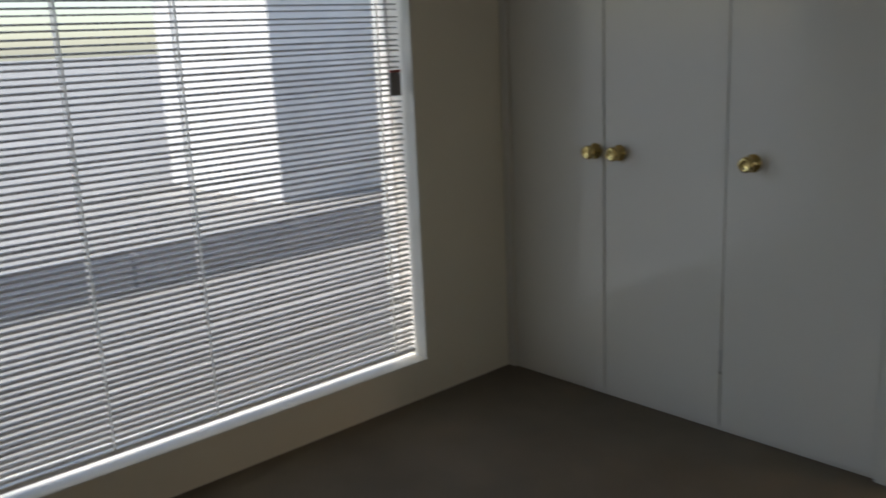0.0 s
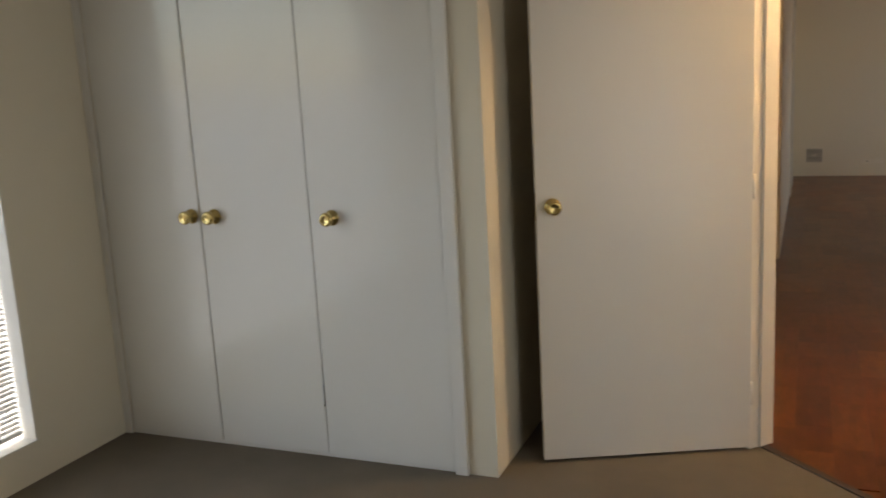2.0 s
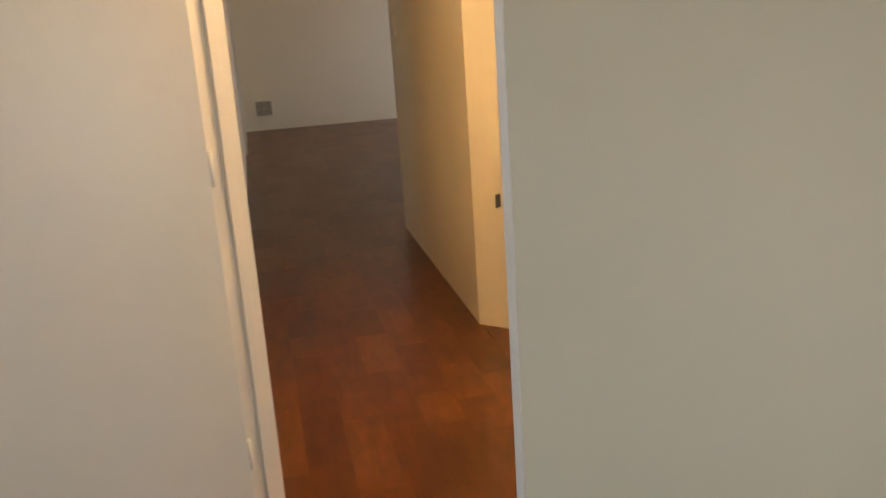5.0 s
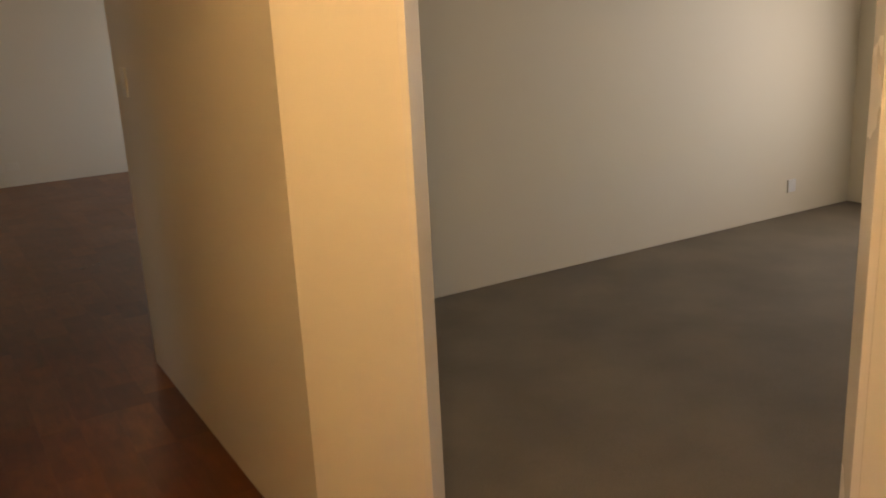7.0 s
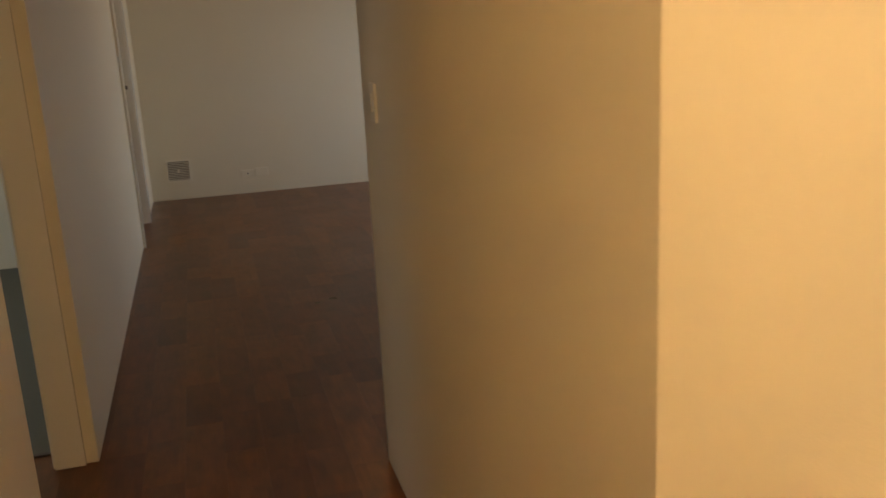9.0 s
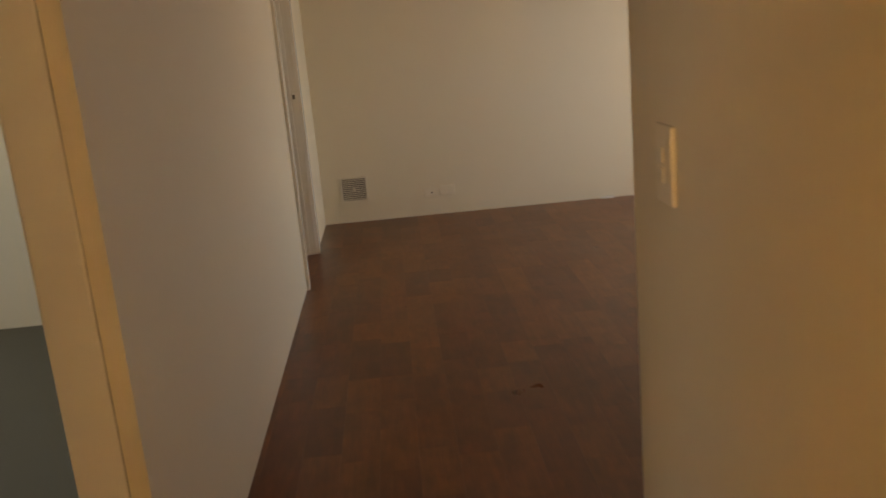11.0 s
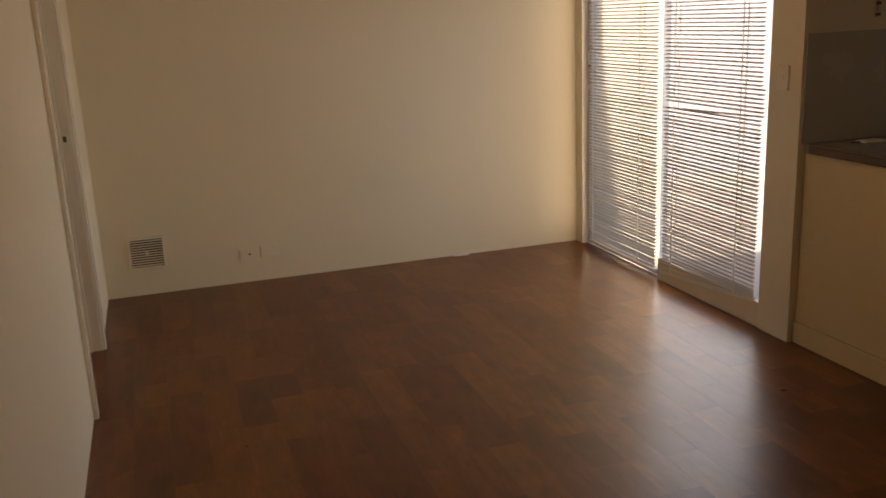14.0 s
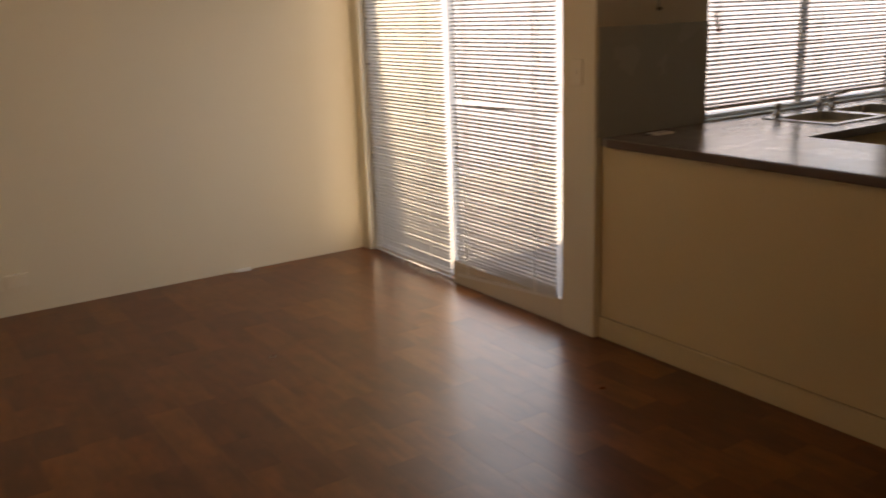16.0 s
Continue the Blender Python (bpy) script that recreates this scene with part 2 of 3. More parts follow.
def add_tube(bm, radius, depth, m, segments=20, radius2=None):
    r = bmesh.ops.create_cone(bm, cap_ends=True, segments=segments, radius1=radius, radius2=radius if radius2 is None else radius2, depth=depth, matrix=m)
    return r["verts"]


def lathe(bm, profile, m, segments=28):
    """Turns (radius, height) pairs about the z axis of m."""
    rings = []
    for r, h in profile:
        rings.append([bm.verts.new(m @ Vector((r * math.cos(a), r * math.sin(a), h))) for a in [2 * math.pi * k / segments for k in range(segments)]])
    for a, b in zip(rings, rings[1:]):
        for k in range(segments):
            bm.faces.new((a[k], a[(k + 1) % segments], b[(k + 1) % segments], b[k]))
    bm.faces.new(list(reversed(rings[0])))
    bm.faces.new(rings[-1])


def finish(bm, name, material, bevel=0.0, smooth=False):
    if bevel:
        edges = [e for e in bm.edges if len(e.link_faces) == 2 and e.calc_face_angle(0) > 0.6]
        bmesh.ops.bevel(bm, geom=edges, offset=bevel, segments=2, profile=0.6, affect="EDGES")
    bmesh.ops.recalc_face_normals(bm, faces=bm.faces)
    me = bpy.data.meshes.new(name)
    bm.to_mesh(me)
    bm.free()
    me.materials.append(material)
    if smooth:
        for f in me.polygons:
            f.use_smooth = True
    return me


def solid(name, bm, material, label="", category="", kind="", group="", bevel=0.0, smooth=False):
    return tagged(new(name, finish(bm, name, material, bevel, smooth)), label, category, group, kind)


def part(name, bm, material, parent, label="", bevel=0.0, smooth=False):
    ob = new(name, finish(bm, name, material, bevel, smooth))
    ob.parent = parent
    return tagged(ob, label)


def empty(name, m, label="", category="", kind="", group=""):
    ob = new(name)
    ob.matrix_world = m
    return tagged(ob, label, category, group, kind)


def box(x0, x1, y0, y1, z0, z1):
    bm = bmesh.new()
    add_box(bm, x0, x1, y0, y1, z0, z1)
    return bm


CEIL = 2.42


def wall(name, p0, p1, thick, openings=(), label="cream painted plaster wall, slightly marked", z1=None, material=None):
    """A wall whose seen face runs from p0 to p1 with the room on the right hand; thick goes to the left. Openings: (s0, s1, z0, z1)."""
    d = Vector((p1[0] - p0[0], p1[1] - p0[1], 0))
    length = d.length
    m = Matrix.Translation((p0[0], p0[1], 0)) @ Matrix.Rotation(math.atan2(d.y, d.x), 4, "Z")
    top = z1 or CEIL
    cuts = sorted({0.0, length, *[c for o in openings for c in o[:2]]})
    bm = bmesh.new()
    for a, b in zip(cuts, cuts[1:]):
        mid = (a + b) / 2
        spans, low = [], 0.0
        for o in sorted(openings, key=lambda o: o[2]):
            if o[0] < mid < o[1]:
                spans.append((low, o[2]))
                low = o[3]
        spans.append((low, top))
        for lo, hi in spans:
            if hi - lo > 0.001:
                add_box(bm, a, b, 0, thick, lo, hi, m)
    bmesh.ops.remove_doubles(bm, verts=bm.verts, dist=0.0005)
    return solid(name, bm, material or WALL, label, "wall", "structure")


# ---- structure ----
DL = Vector((0.007, -3.618, 0))  # bedroom doorway, hinge side
DR = Vector((0.594, -4.205, 0))  # bedroom doorway, latch side
OC = Vector((W, -2.271, 0))
OD = OC + Vector((S, -S, 0)) * 0.305
OD2 = OD + Vector((S, -S, 0)) * 1.03

# bedroom
wall("wall_bedroom_window", (WX, -9.0), (WX, -3.4), 0.22, [(1.9, 4.396, 0.163, 2.12)])
wall("wall_bedroom_back", (1.25, -9.0), (WX, -9.0), 0.12)
wall("wall_bedroom_side", (1.25, -4.861), (1.25, -9.0), 0.12, [(0.139, 1.339, 0.5, 2.1)])
dia = DL + (DL - DR).normalized() * 0.46
length = (DR - DL).length
wall("wall_bedroom_door", dia[:2], (1.25, -4.861), 0.115, [(0.432, 0.488 + length, 0, 2.06)])
wall("wall_recess_back", (-0.862, -3.30), (dia.x + 0.05, -3.30), 0.1)
wall("wall_recess_side", (-0.862, WY + 0.10), (-0.862, -3.30), 0.11)
wall("wall_wardrobe_head", (WX, WY), (-0.96, WY), 0.09, [(0.04, 1.595, 0, 2.10)], label="cream painted wall over and beside the wardrobe doors")
wall("wall_stub", (-0.96, WY), (-0.862, WY), 0.10)
wall("wall_wardrobe_back", (WX, -3.48), (-0.96, -3.48), 0.08)

# hall
wall("wall_hall_left", (0.0, -3.44), (0.0, -0.96), 0.115)
wall("wall_hall_right", (W, END + 0.01), (W, OC.y), 0.11)
E2 = OD2 + Vector((S, -S, 0)) * 0.30
wall("wall_hall_diagonal", OC[:2], E2[:2], 0.11, [(0.305, 0.305 + 1.03, 0, 2.06)])
wall("wall_lobby_end", E2[:2], (1.42, -4.86), 0.1)

# alcove off the hall, and the room behind its door
wall("wall_alcove_near", (0.0 - 0.115, -0.96), (-1.3, -0.96), 0.1)
wall("wall_alcove_end", (-1.3, -1.06), (-1.3, 0.0), 0.1)
wall("wall_alcove_door", (-1.3, 0.0), (-0.11, 0.0), 0.12, [(0.345, 1.165, 0, 2.06)])
wall("wall_side_room_far", (-3.2, 3.17), (-0.11, 3.17), 0.1)
wall("wall_side_room_end", (-3.2, 0.12), (-3.2, 3.17), 0.1, [(0.45, 1.5, 0.9, 2.1)])
wall("wall_side_room_near", (-1.3, 0.12), (-3.2, 0.12), 0.1)

# living room
wall("wall_living_left", (0.0, 0.0), (0.0, FAR + 0.1), 0.11, [(3.385, 4.223, 0, 2.06)])
wall("wall_living_far", (-0.11, FAR), (XS + 0.2, FAR), 0.12)
wall("wall_living_glazed", (XS, FAR), (XS, PIL), 0.12, [(FAR - 5.035, FAR - 3.125, 0.0, 2.12)])
wall("wall_between_rooms", (5.9, END + 0.01), (W + 0.11, END + 0.01), 0.04)
wall("wall_kitchen_window", (XS + 0.12, KW), (5.7, KW), 0.13, [(3.85 - XS - 0.12, 5.62 - XS - 0.12, 0.955, 2.1)])
wall("wall_kitchen_end", (5.6, KW), (5.6, END + 0.01), 0.1)
wall("wall_store_back", (-1.2, 3.27), (-1.2, 5.2), 0.1, [(0.43, 1.43, 0.95, 2.05)])
wall("wall_store_side", (-1.2, 5.1), (-0.11, 5.1), 0.1)

# second bedroom
wall("wall_second_window", (5.865, END), (5.865, -5.6), 0.2, [(0.80, 2.55, 0.5, 2.1)])
wall("wall_second_back", (5.865, -5.6), (1.35, -5.6), 0.1)
wall("wall_second_side", (1.37, -5.6), (1.37, -4.9), 0.1)

bm = bmesh.new()
low = [bm.verts.new((x, y, -0.05)) for x, y in ((WX - 0.1, -9.1), (1.3, -9.1), (1.3, -4.845), (-0.245, -3.30), (WX - 0.1, -3.30))]
r = bmesh.ops.extrude_face_region(bm, geom=[bm.faces.new(low)])
bmesh.ops.translate(bm, verts=[v for v in r["geom"] if isinstance(v, bmesh.types.BMVert)], vec=(0, 0, 0.05))
solid("carpet_floor_bedroom", bm, CARPET, "taupe loop-pile carpet over the bedroom floor", "carpet", "structure")
solid("carpet_floor_second", box(1.05, 6.0, -5.7, END, -0.06, -0.004), CARPET, "taupe loop-pile carpet over the second bedroom floor", "carpet", "structure")
solid("floor_side_room", box(-3.3, -0.05, 0.12, 3.2, -0.06, -0.001), TILE, "grey-green sheet vinyl floor in the side room", "floor", "structure")
bm = box(-2.7, 6.0, -4.3, KW + 0.05, -0.2, -0.065)
add_box(bm, -2.7, XS + 0.10, KW + 0.05, FAR + 0.1, -0.2, -0.065)
solid("subfloor", bm, DARK, "concrete slab under the flooring", "floor", "structure")
bm = bmesh.new()
add_box(bm, WX - 0.23, 6.05, -9.2, -0.2, CEIL, CEIL + 0.28)
add_box(bm, -3.4, 6.05, -0.2, KW + 0.14, CEIL, CEIL + 0.28)
# unseen porch roof, added to keep sun off the second bedroom window
add_box(bm, 6.05, 7.95, -9.2, -0.40, CEIL, CEIL + 0.10)
add_box(bm, -3.4, XS + 0.14, KW + 0.14, FAR + 0.25, CEIL, CEIL + 0.28)
solid("ceiling", bm, CEILING, "flat white painted plasterboard ceiling, with an added unseen porch roof", "ceiling", "structure")


def strip(name, p0, p1, width, z0, z1, material, label, category="trim", bevel=0.0, kind="structure"):
    """A bar from p0 to p1, width to the right hand of its run."""
    d = Vector((p1[0] - p0[0], p1[1] - p0[1], 0))
    m = Matrix.Translation((p0[0], p0[1], 0)) @ Matrix.Rotation(math.atan2(d.y, d.x), 4, "Z")
    bm = bmesh.new()
    add_box(bm, 0, d.length, -width, 0, z0, z1, m)
    return solid(name, bm, material, label, category, kind, bevel=bevel)


# ---- door linings ----
def lining(name, p0, p1, depth, height, material, label, face=0.07, sides=(True, True), stop=True, proud=0.014):
    """Lining of an opening from p0 to p1 on the seen face of a wall, room on the right hand: two jambs, a head, stops and an architrave."""
    d = Vector((p1[0] - p0[0], p1[1] - p0[1], 0))
    n = d.length
    m = Matrix.Translation((p0[0], p0[1], 0)) @ Matrix.Rotation(math.atan2(d.y, d.x), 4, "Z")
    ob = empty(name, m, label, "door frame", "structure")
    for a, b in ((0.0, 0.02), (n - 0.02, n)):
        part("jamb", box(a, b, -0.004, depth + 0.004, 0, height - 0.02), material, ob, bevel=0.002)
        if stop:
            c = (b, b + 0.012) if a == 0.0 else (a - 0.012, a)
            part("door_stop", box(*c, 0.045, 0.08, 0, height - 0.02), material, ob, bevel=0.002)
    part("head", box(0, n, -0.004, depth + 0.004, height - 0.02, height), material, ob, bevel=0.002)
    for k, (a, b) in enumerate(((-face + 0.012, 0.012), (n - 0.012, n + face - 0.012))):
        if sides[k]:
            part("architrave", box(a, b, -proud, -0.001, 0, height + face - 0.02), material, ob, bevel=0.004)
    if sides[0] and sides[1]:
        part("architrave_head", box(0.012, n - 0.012, -proud, -0.001, height - 0.008, height + face - 0.02), material, ob, bevel=0.004)
    return ob


U45 = Vector((S, -S, 0))
f1 = lining("door_frame_1", (DL - U45 * 0.028)[:2], (DR + U45 * 0.028)[:2], 0.115, 2.06, FRAME_WHITE, "white gloss door lining flush with the wall", sides=(False, False))
f3 = lining("door_frame_2", (-0.955, 0.0), (-0.135, 0.0), 0.12, 2.06, FRAME_WHITE, "cream white gloss door lining and wide architrave", face=0.105, proud=0.02, stop=False)
f2 = lining("door_frame_3", OD[:2], OD2[:2], 0.11, 2.06, CREAM_GLOSS, "cream gloss door lining in the diagonal wall", sides=(False, False), stop=False)
f4 = lining("door_frame_4", (0.0, 3.385), (0.0, 4.223), 0.11, 2.06, FRAME_WHITE, "cream white gloss door lining and architrave, scuffed", face=0.065, proud=0.02)
for ob, s, z in ((f1, 0.836, 1.0), (f4, 0.816, 1.08), (f3, 0.798, 1.0)):
    bm = bmesh.new()
    add_box(bm, s - 0.001, s + 0.003, 0.020, 0.036, z - 0.014, z + 0.014)
    part("strike_plate", bm, TRIM, ob, "small metal strike plate", bevel=0.001)


# ---- knobs and doors ----
def knob_mesh(m):
    bm = bmesh.new()
    lathe(bm, [(0.031, 0.0), (0.031, 0.004), (0.026, 0.008), (0.013, 0.011), (0.012, 0.024), (0.020, 0.030), (0.0265, 0.038), (0.027, 0.050), (0.024, 0.057), (0.017, 0.0595), (0.013, 0.056), (0.004, 0.055)], m)
    return bm


def knob(parent, x, y, z, m=None):
    ob = part("knob", knob_mesh(Matrix.Translation((x, y, z)) @ Matrix.Rotation(radians(90), 4, "X")), BRASS, parent, "polished brass round knob", smooth=True)
    return ob


# bedroom door, open
leaf = empty("door_1", Matrix.Translation(DL + Vector((0, 0, 0.012))) @ Matrix.Rotation(radians(203.7), 4, "Z"), "flush white painted timber door standing open", "door", "structure")
bm = bmesh.new()
add_box(bm, 0.003, 0.806, -0.037, 0.0, 0.0, 2.03)
part("leaf", bm, SATIN, leaf, bevel=0.002)
part("knob", knob_mesh(Matrix.Translation((0.745, 0.0, 0.99)) @ Matrix.Rotation(radians(-90), 4, "X")), BRASS, leaf, "polished brass round knob", smooth=True)
part("knob", knob_mesh(Matrix.Translation((0.745, -0.037, 0.99)) @ Matrix.Rotation(radians(90), 4, "X")), BRASS, leaf, "polished brass round knob", smooth=True)
bm = bmesh.new()
add_box(bm, 0.8045, 0.808, -0.030, -0.008, 0.94, 1.04)
part("latch_plate", bm, BRASS, leaf, "brass latch plate")
for z in (0.22, 1.02, 1.80):
    bm = bmesh.new()
    add_tube(bm, 0.006, 0.09, Matrix.Translation((-0.002, -0.004, z)), 12)
    part("hinge", bm, WHITE, leaf, "painted butt hinge", smooth=True)

# wardrobe
ward = empty("wardrobe", Matrix.Translation((-2.585, WY, 0)), "built-in wardrobe with three flush white doors and brass knobs", "wardrobe")
for x0, x1, k, set_in in ((0.004, 0.482, 0.445, 0.004), (0.488, 0.998, 0.558, 0.004), (1.004, 1.552, 1.100, 0.0)):
    bm = bmesh.new()
    add_box(bm, x0, x1, -0.006 + set_in, 0.016 + set_in, 0.016, 2.095)
    d = part("door", bm, WARDROBE, ward, bevel=0.0025)
    knob(d, k, -0.006 + set_in, 0.987)
part("frame", box(-0.040, 0.0, -0.012, -0.002, 0.0, 2.13), WHITE, ward, "white painted side trim", bevel=0.003)
part("architrave", box(1.556, 1.610, -0.020, -0.002, 0.0, 2.13), WHITE, ward, "white painted architrave", bevel=0.005)
part("plinth", box(0.0, 1.554, 0.004, 0.020, 0.0, 0.014), WHITE, ward, "thin white bottom rail")
part("hinge", box(0.9985, 1.0035, -0.009, -0.004, 0.22, 0.31), STEEL, ward, "small painted hinge")
# near-black sheet close behind the doors, painted shade for their gaps
part("back_panel", box(0.0, 1.554, 0.022, 0.026, 0.016, 2.09), DARK, ward, "dark sheet painted as the shade inside the wardrobe")


# ---- blinds and windows ----
def slat_mesh(length, wide=0.025, tilt=12.0):
    """One slat along x, gently crowned, tilted about its length."""
    n, verts, faces = 4, [], []
    t = radians(tilt)
    for x in (0, length):
        for k in range(n + 1):
            u = k / n - 0.5
            y, z = u * wide, 0.0036 * (1 - 4 * u * u)
            verts.append((x, y * math.cos(t) - z * math.sin(t), y * math.sin(t) + z * math.cos(t)))
    for k in range(n):
        faces.append((k, k + 1, n + 2 + k, n + 1 + k))
    me = bpy.data.meshes.new("slat")
    me.from_pydata(verts, [], faces)
    me.materials.append(SLAT)
    for f in me.polygons:
        f.use_smooth = True
    return me


def blind(name, m, length, z0, z1, pitch, tilt, cords, label, droop=0, stray=(), rise=0.0):
    """A venetian blind hung along x of m, facing -y: head rail, slats, bottom rail, ladder cords. droop: the slat whose near end hangs down;
    stray: a span of heights whose slats have slid sideways; rise: how much higher the far end of the bottom rail hangs."""
    ob = empty(name, m, label, "blind", group="venetian blinds")
    me = slat_mesh(length, tilt=tilt)
    n = int((z1 - z0 - 0.05) / pitch)
    lean = math.atan2(rise, length)
    for k in range(n):
        z = z0 + 0.03 + k * pitch
        slope = random.uniform(-0.0012, 0.0012) + lean * max(0.0, 1 - (k + 1) / 6)
        side, fall = 0.0, 0.0
        if stray and stray[0] < z < stray[1]:
            side = random.uniform(0.014, 0.026)
        if droop and k == droop:
            slope, fall = slope + 0.028, -0.021
        s = new("slat", me)
        s.parent = ob
        s.matrix_basis = Matrix.Translation((side, random.uniform(-0.001, 0.001), z + fall + random.uniform(-0.0012, 0.0012))) @ Matrix.Rotation(radians(random.uniform(-2.5, 2.5)), 4, "X") @ Matrix.Rotation(-slope, 4, "Y")
    part("head_rail", box(0, length, -0.02, 0.02, z1 - 0.03, z1), ALU, ob, bevel=0.002)
    bm = bmesh.new()
    add_box(bm, 0, length, -0.013, 0.013, 0.0, 0.018, Matrix.Translation((0, 0, z0)) @ Matrix.Rotation(-lean, 4, "Y"))
    part("bottom_rail", bm, ALU, ob, bevel=0.003)
    for x in cords:
        bm = bmesh.new()
        for y in (-0.0140, 0.0140):
            add_box(bm, x - 0.004, x + 0.004, y - 0.0006, y + 0.0006, z0 + 0.01 + rise * x / length, z1 - 0.02)
        part("ladder_tape", bm, CORD, ob, "white woven ladder cord")
    return ob


def window(name, m, width, z0, z1, depth, frame_w, mullions, label, material=ALU):
    """A window along x of m, seen from -y; the frame fills the opening."""
    ob = empty(name, m, label, "window", "structure")
    f = frame_w
    part("sill", box(0, width, 0.0, depth, z0, z0 + f), material, ob, bevel=0.003)
    part("head", box(0, width, 0.0, depth, z1 - f, z1), material, ob, bevel=0.003)
    for x in (0, width - f):
        part("jamb", box(x, x + f, 0.0, depth, z0 + f, z1 - f), material, ob, bevel=0.003)
    edges = [f] + [c for x in mullions for c in (x - 0.02, x + 0.02)] + [width - f]
    for x in mullions:
        part("mullion", box(x - 0.02, x + 0.02, depth * 0.45, depth * 0.85, z0 + f, z1 - f), material, ob, bevel=0.002)
    for a, b in zip(edges[0::2], edges[1::2]):
        g = part("pane", box(a, b, depth * 0.6, depth * 0.6 + 0.005, z0 + f, z1 - f), GLASS, ob, "clear glass pane")
        g.visible_shadow = False
    return ob


# bedroom window, facing west
BW = Matrix.Translation((WX, -7.10, 0)) @ Matrix.Rotation(radians(90), 4, "Z")
window("window_1", BW @ Matrix.Translation((0, 0.13, 0)), 2.496, 0.163, 2.12, 0.085, 0.014, (), "large white aluminium window reaching almost to the floor")
bm = bmesh.new()
add_box(bm, 0.0, 2.496, -0.010, 0.13, 0.163, 0.168, BW)
add_box(bm, 0.0, 0.006, -0.004, 0.13, 0.168, 2.12, BW)
add_box(bm, 2.490, 2.496, -0.004, 0.13, 0.168, 2.12, BW)
solid("window_reveal", bm, WHITE, "white painted window reveal and sill board", "window sill", "structure")
blind("venetian_blind", BW @ Matrix.Translation((0.022, 0.058, 0)), 2.452, 0.190, 2.09, 0.021, 14, (0.10, 0.55, 1.190, 1.555, 2.350), "white slim venetian blind, slats open")
catch = empty("window_catch", BW @ Matrix.Translation((2.440, 0.034, 1.28)), "grey window catch with a red tip behind the blind", "catch")
part("body", box(-0.028, 0.022, -0.004, 0.006, -0.05, 0.035), TAG, catch, bevel=0.003)
part("tip", box(-0.028, 0.022, -0.006, 0.006, 0.036, 0.046), RED, catch, bevel=0.002)

# living room sliding door, facing east
SD = Matrix.Translation((XS, 5.035, 0)) @ Matrix.Rotation(radians(-90), 4, "Z")
slider = window("sliding_door", SD @ Matrix.Translation((0, 0.055, 0)), 1.91, 0.0, 2.12, 0.06, 0.022, (), "white aluminium glazed sliding door")
# translucent strip added to imitate the bright gap of light between the blinds
strip_mesh = slat_mesh(2.06, wide=0.075, tilt=0)
strip_mesh.materials[0] = CORD
ob = new("meeting_strip", strip_mesh)
ob.parent = slider
ob.matrix_basis = Matrix.Translation((0.975, -0.022, 0.02)) @ Matrix.Rotation(radians(-90), 4, "Y") @ Matrix.Rotation(radians(90), 4, "X")
blind("venetian_blind", SD @ Matrix.Translation((0.075, 0.016, 0)), 0.852, 0.030, 2.09, 0.021, 16, (0.075, 0.66), "white venetian blind hung over the fixed pane")
blind("venetian_blind", SD @ Matrix.Translation((1.003, 0.014, 0)), 0.854, 0.045, 2.09, 0.021, 16, (0.11, 0.70), "white venetian blind over the sliding pane, one slat hanging loose", droop=46, stray=(1.03, 1.18), rise=0.075)
strip("door_sill_rail", (XS + 0.036, 4.07), (XS + 0.036, 3.126), 0.03, 0.0, 0.13, CREAM_GLOSS, "cream painted timber rail under the sliding door", bevel=0.003)

# kitchen window, facing north
KM = Matrix.Translation((3.85, KW, 0))
window("window_2", KM @ Matrix.Translation((0, 0.05, 0)), 1.77, 0.955, 2.10, 0.07, 0.018, (0.885,), "white aluminium kitchen window over the sink")
blind("venetian_blind", KM @ Matrix.Translation((0.02, 0.016, 0)), 1.73, 1.000, 2.08, 0.021, 20, (0.08, 0.90, 1.62), "white venetian blind over the kitchen window")

# second bedroom window
SW = Matrix.Translation((5.865, -1.171, 0)) @ Matrix.Rotation(radians(-90), 4, "Z")
window("window_3", SW, 1.75, 0.5, 2.1, 0.12, 0.045, (0.87,), "white aluminium bedroom window")
BK = Matrix.Translation((1.25, -5.00, 0)) @ Matrix.Rotation(radians(-90), 4, "Z")
# unseen window, added to house the bedroom's side fill
window("window_4", BK, 1.2, 0.5, 2.1, 0.1, 0.045, (0.6,), "added, unseen white aluminium window in the bedroom's side wall")
# side room window is added too, never in view
window("window_5", Matrix.Translation((-3.2, 0.57, 0)) @ Matrix.Rotation(radians(90), 4, "Z"), 1.05, 0.9, 2.1, 0.1, 0.04, (0.52,), "added, unseen white aluminium side room window")

# made-up window out of view, a place for the store's fill
window("window_6", Matrix.Translation((-1.2, 3.70, 0)) @ Matrix.Rotation(radians(90), 4, "Z"), 1.0, 0.95, 2.05, 0.1, 0.04, (0.5,), "added, unseen white aluminium window in the room behind the far doorway")


def cord_end(x, y, z, turn, label, tip):
    """A small hooked latch hanging at the edge of a blind."""
    ob = empty("blind_latch", Matrix.Translation((x, y, z)) @ Matrix.Rotation(radians(turn), 4, "Z"), label, "latch")
    bm = bmesh.new()
    for k in range(6):
        a, b = k / 6, (k + 1) / 6
        add_box(bm, -0.006 + 0.018 * a * a, 0.008 + 0.018 * a * a, -0.006, 0.004, -0.075 * b, -0.075 * a)
    part("hook", bm, PLASTIC, ob, bevel=0.001)
    part("tip", box(0.010, 0.026, -0.007, 0.004, -0.092, -0.076), tip, ob, bevel=0.002)
    return ob


cord_end(XS - 0.004, 4.935, 1.30, -90, "small pale latch at the edge of the blind", TAG)
